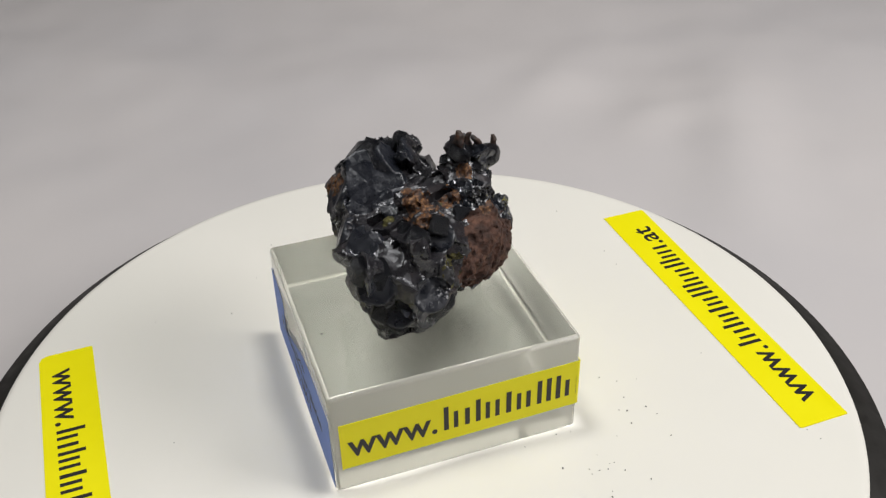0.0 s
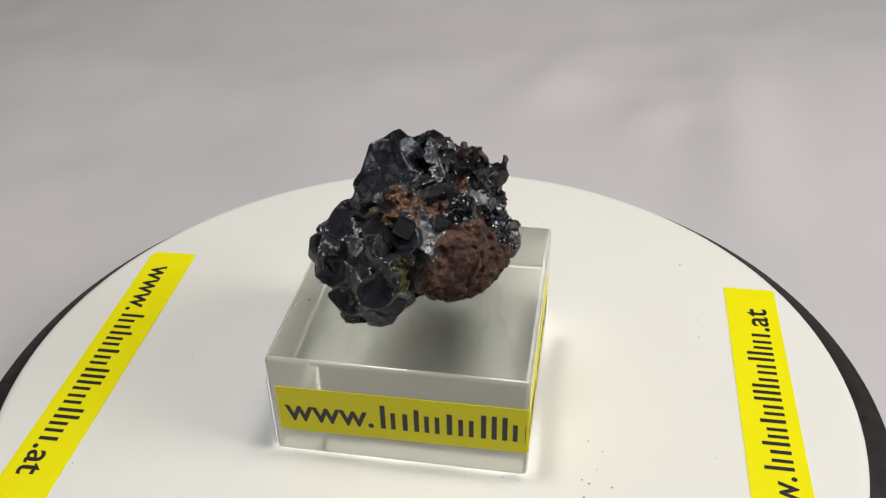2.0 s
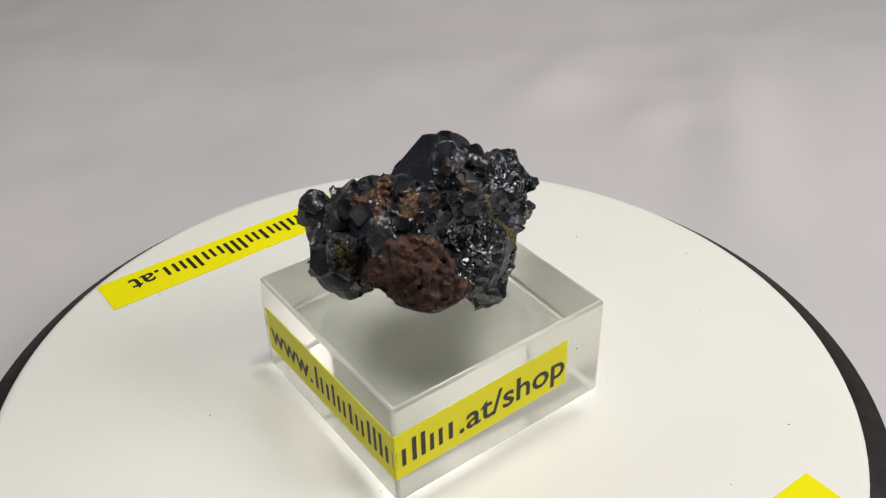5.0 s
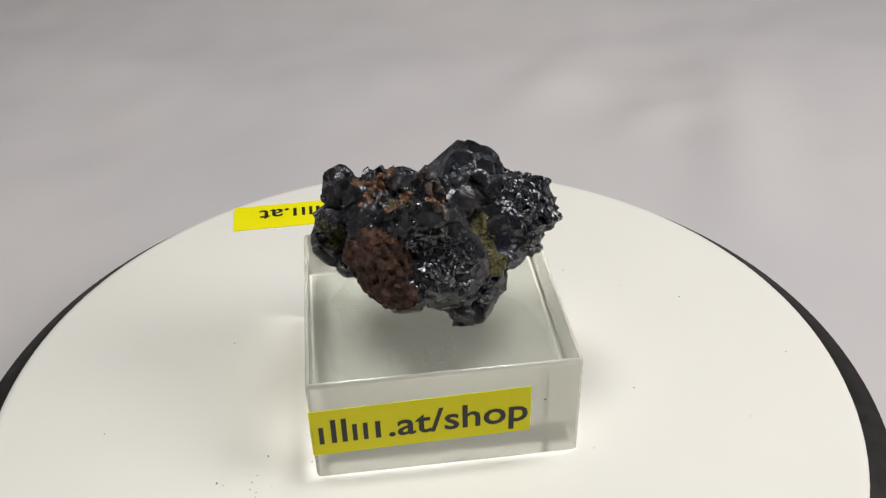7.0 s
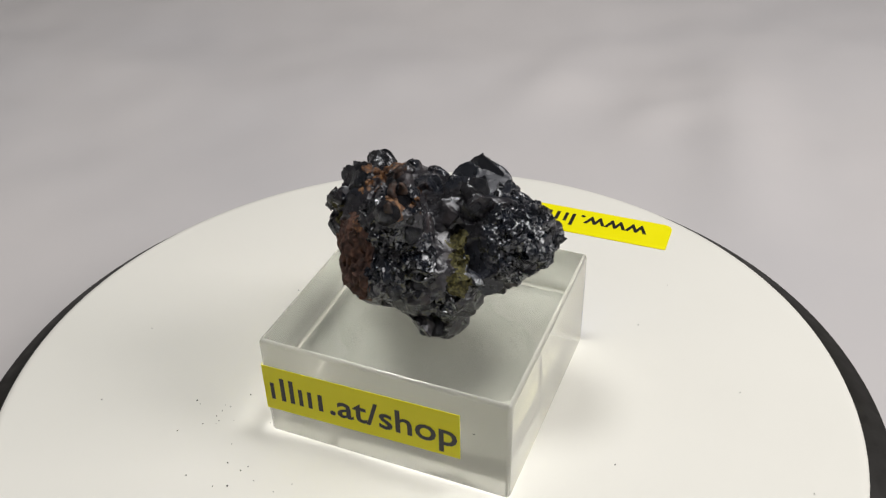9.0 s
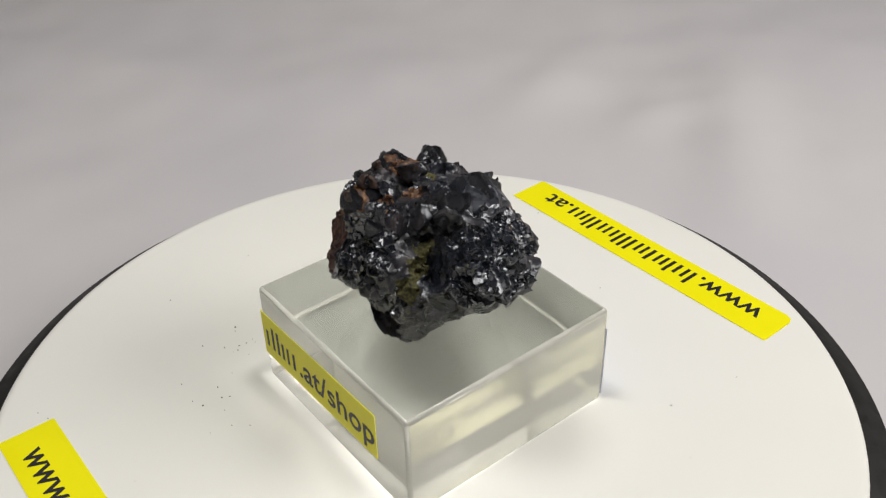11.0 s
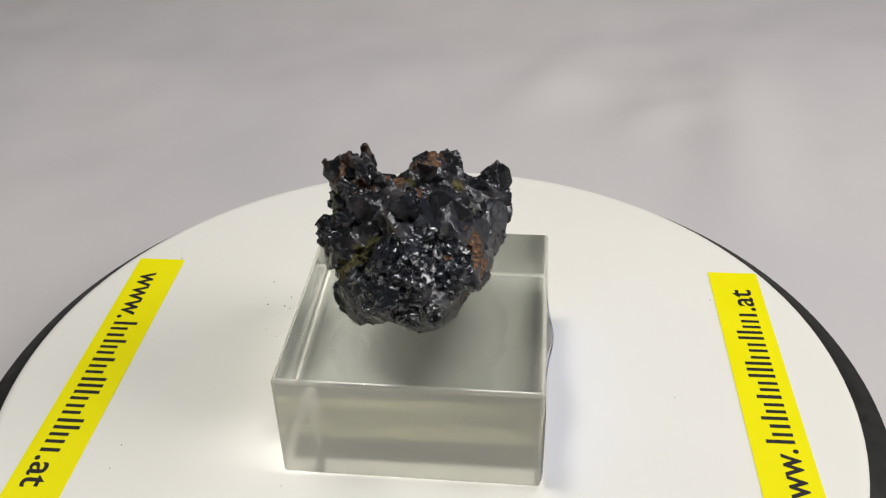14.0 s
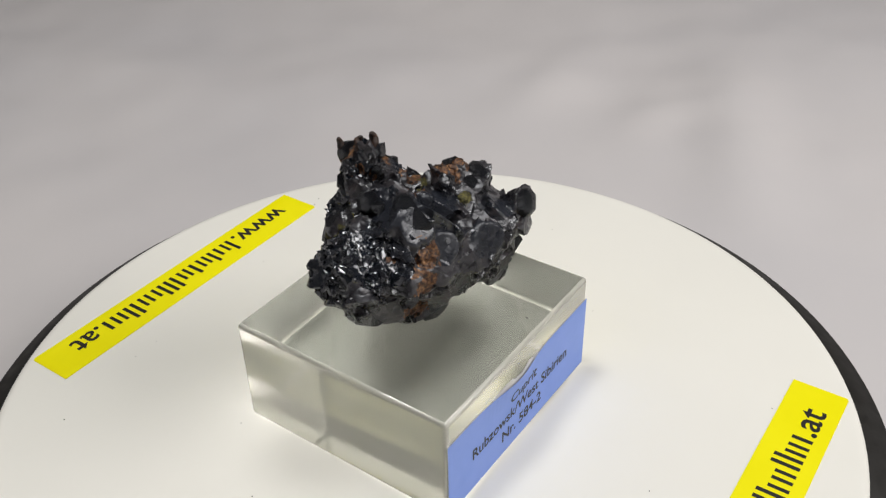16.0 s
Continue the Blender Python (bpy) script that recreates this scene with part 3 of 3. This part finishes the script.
def specimen():
    top = thing("mineral_specimen", "dark metallic crystal cluster with brown, rusty and green crusts", "mineral")
    rng = np.random.RandomState(7)
    lo, hi = np.array((-25.0, -28.0, 24.5)), np.array((25.0, 33.0, 68.0))
    counts = np.ceil((hi - lo) / STEP).astype(int)
    axes = [lo[k] + STEP * np.arange(counts[k]) for k in range(3)]
    grid = np.stack(np.meshgrid(*axes, indexing="ij"), -1).reshape(-1, 3).astype(np.float32)
    f = field(axes)
    slope = np.stack(np.gradient(f, STEP), -1).reshape(-1, 3).astype(np.float32)
    f = f.reshape(-1)
    near = np.abs(f) < 2.6
    pts = grid[near]
    skin = np.flatnonzero(np.abs(f) < 0.2)
    pick = lambda n: skin[rng.choice(len(skin), n, replace=False)]
    seeds = pick(190)
    flat = planes(pts, grid[seeds], slope[seeds], rng, 0.35, 0.24)
    fine = facets(pts, grid[pick(1900)], rng, 0.26, 0.32)
    soft = np.clip((zone(pts, BROWN_AT + MOSS_AT + RUST_AT) + 0.6) / 1.2, 0, 1)
    broken = 0.13 + 0.80 * np.clip(zone(pts, GRAINY_AT) / 2.5, 0, 1)
    grain = facets(pts, grid[pick(3600)], rng, 0.5, 0.25)
    body = np.where(np.abs(flat - f[near]) < 1.6, 0.85 * flat + 0.15 * f[near], f[near])
    smooth = np.zeros(len(pts), np.float32)
    for x, y, z, a, b, c, reach in FLATS:
        q = pts - np.array((x, y, z), np.float32)
        face = q @ (np.array((a, b, c), np.float32) / math.sqrt(a * a + b * b + c * c))
        w = np.clip((reach - np.sqrt((q * q).sum(1))) / 0.9, 0, 1) * (np.abs(face - body) < 2.4)
        body = body * (1 - w) + face * w
        smooth = np.maximum(smooth, w)
    broken = broken * (1 - 0.85 * smooth)
    f[near] = (1 - soft) * (body + broken * np.clip(fine, -0.7, 0.55)) + soft * (f[near] + np.clip(grain, -0.75, 0.6)) + GROW
    f = np.maximum(f, 26.75 - grid[:, 2])
    verts, quads = surface(f.reshape(tuple(counts)), lo, STEP)
    mid = verts[quads].mean(1).astype(np.float32)
    jag = facets(mid, mid[rng.choice(len(mid), 1200, replace=False)], rng, 1.1, 0.15)
    kind = np.zeros(len(mid), int)
    kind[zone(mid, [(x, y, z, reach - 0.3) for x, y, z, a, b, c, reach in FLATS]) + 0.5 * jag > 0] = 5
    kind[zone(mid, GRAINY_AT) + jag > 0.6] = 4
    kind[zone(mid, BROWN_AT) + jag * 0.9 > 0] = 1
    kind[zone(mid, RUST_AT) + jag > 0] = 2
    kind[zone(mid, MOSS_AT) + jag > 0] = 3
    for k, (name, mat, label, sharp) in enumerate((("crystal_body", CUPRITE, "dark steel-grey broken crystal mass", 30), ("brown_crust", BROWN, "earthy red-brown grainy crust", 40),
                                                   ("rust_crust", RUST, "orange rusty crust", 40), ("green_crust", MOSS, "olive green mossy crust", 40),
                                                   ("crystal_druse", FACET, "sparkling crust of small dark crystals", 20), ("crystal_face", SMOOTH, "broad smooth blue-black crystal faces", 34))):
        piece(name, verts, quads[kind == k], mat, top, label, sharp)
    shapes = ((1.15, 0.8, 1.1, 1.0), (0.95, 1.0, 0.98, 1.1), (1.3, 0.75, 1.3, 1.25), (0.8, 1.05, 1.0, 0.8), (1.0, 0.9, 0.95, 1.4), (0.75, 0.95, 1.2, 1.0))
    large = [crystal_mesh("crystal", *shape, k, SMOOTH, 0.09) for k, shape in enumerate(shapes)]
    small = [crystal_mesh("crystal", *shape, k, FACET, 0.0) for k, shape in enumerate(shapes)]

    def crystal(at, size, mesh, turn):
        ob = new("crystal", mesh)
        ob.parent = top
        ob.matrix_basis = Matrix.Translation((Vector(at) - Vector(ROCK_BASE)) * MM) @ Euler(turn).to_matrix().to_4x4() @ Matrix.Scale(size * MM, 4)
    for x, y, z, size, form, a, b, c in BIG:
        crystal((x, y, z), size, large[form], (radians(a), radians(b), radians(c)))
    for points in STALKS:
        stalk(points, top)
    dark = mid[((kind == 0) | (kind == 4)) & (mid[:, 2] > 30)]
    dark = dark[((zone(dark, GRAINY_AT) > 0) | (rng.rand(len(dark)) < 0.02)) & (zone(dark, RUST_AT) < -1.5)]
    centre = np.array((0.0, 2.0, 44.0))
    for k in range(110):
        at = dark[rng.randint(len(dark))]
        size = 0.5 + 0.7 * rng.rand() ** 2
        at = at - 0.62 * size * (at - centre) / np.linalg.norm(at - centre)
        crystal([float(v) for v in at], size, small[k % 6], tuple(rng.uniform(0, 6.28, 3)))
    return top


def crumbs():
    """Dark grains fallen from the specimen on the platter."""
    top = thing("mineral_crumbs", "tiny dark grains scattered on the platter and block", "crumbs", kind="stuff")
    rng = random.Random(5)
    bm = bmesh.new()
    for k in range(48):
        near = k < 26
        a = radians(rng.gauss(-30, 13)) if near else rng.uniform(0, 6.28)
        r = rng.gauss(47, 5) if near else rng.uniform(42, 92)
        size = rng.uniform(0.10, 0.28) if near else rng.uniform(0.10, 0.22)
        at = Matrix.Translation((r * math.cos(a) * MM, r * math.sin(a) * MM, size * 0.4 * MM)) @ Euler((rng.random() * 6, rng.random() * 6, 0)).to_matrix().to_4x4() @ Matrix.Diagonal((1, rng.uniform(0.5, 1), 0.6, 1))
        bmesh.ops.create_icosphere(bm, subdivisions=1, radius=size * MM, matrix=at)
    for x, y, size in ((-21.4, -12.6, 0.35), (-18.6, 3.0, 0.16), (9.0, -22.0, 0.14)):
        at = Matrix.Translation((x * MM, y * MM, (BLOCK_H + 0.3 * size) * MM)) @ Matrix.Diagonal((1, 0.7, 0.5, 1))
        bmesh.ops.create_icosphere(bm, subdivisions=1, radius=size * MM, matrix=at)
    ob = part("grains", bm, CRUMB, top)
    tagged(ob, kind="stuff")
    return top


ground_sheet()
room()
TURNTABLE, DISC = turntable()
BLOCK = block()
ROCK = specimen()
GRAINS = crumbs()


def motions():
    """The platter and all that stands on it turn together at a steady pace."""
    times = [SECONDS * k / 64 for k in range(65)]
    spin = lambda t: pose(0, 0, 0, 0, 0, -SPIN * t)
    walk(DISC, [(t, spin(t)) for t in times])
    walk(GRAINS, [(t, spin(t)) for t in times])
    rest = pose(BLOCK_AT[0] * MM, BLOCK_AT[1] * MM, 0.00005, 0, 0, BLOCK_TURN)
    walk(BLOCK, [(t, spin(t) @ rest) for t in times])
    rest = Matrix.Translation(Vector(ROCK_BASE) * MM)
    walk(ROCK, [(t, spin(t) @ rest) for t in times])


motions()
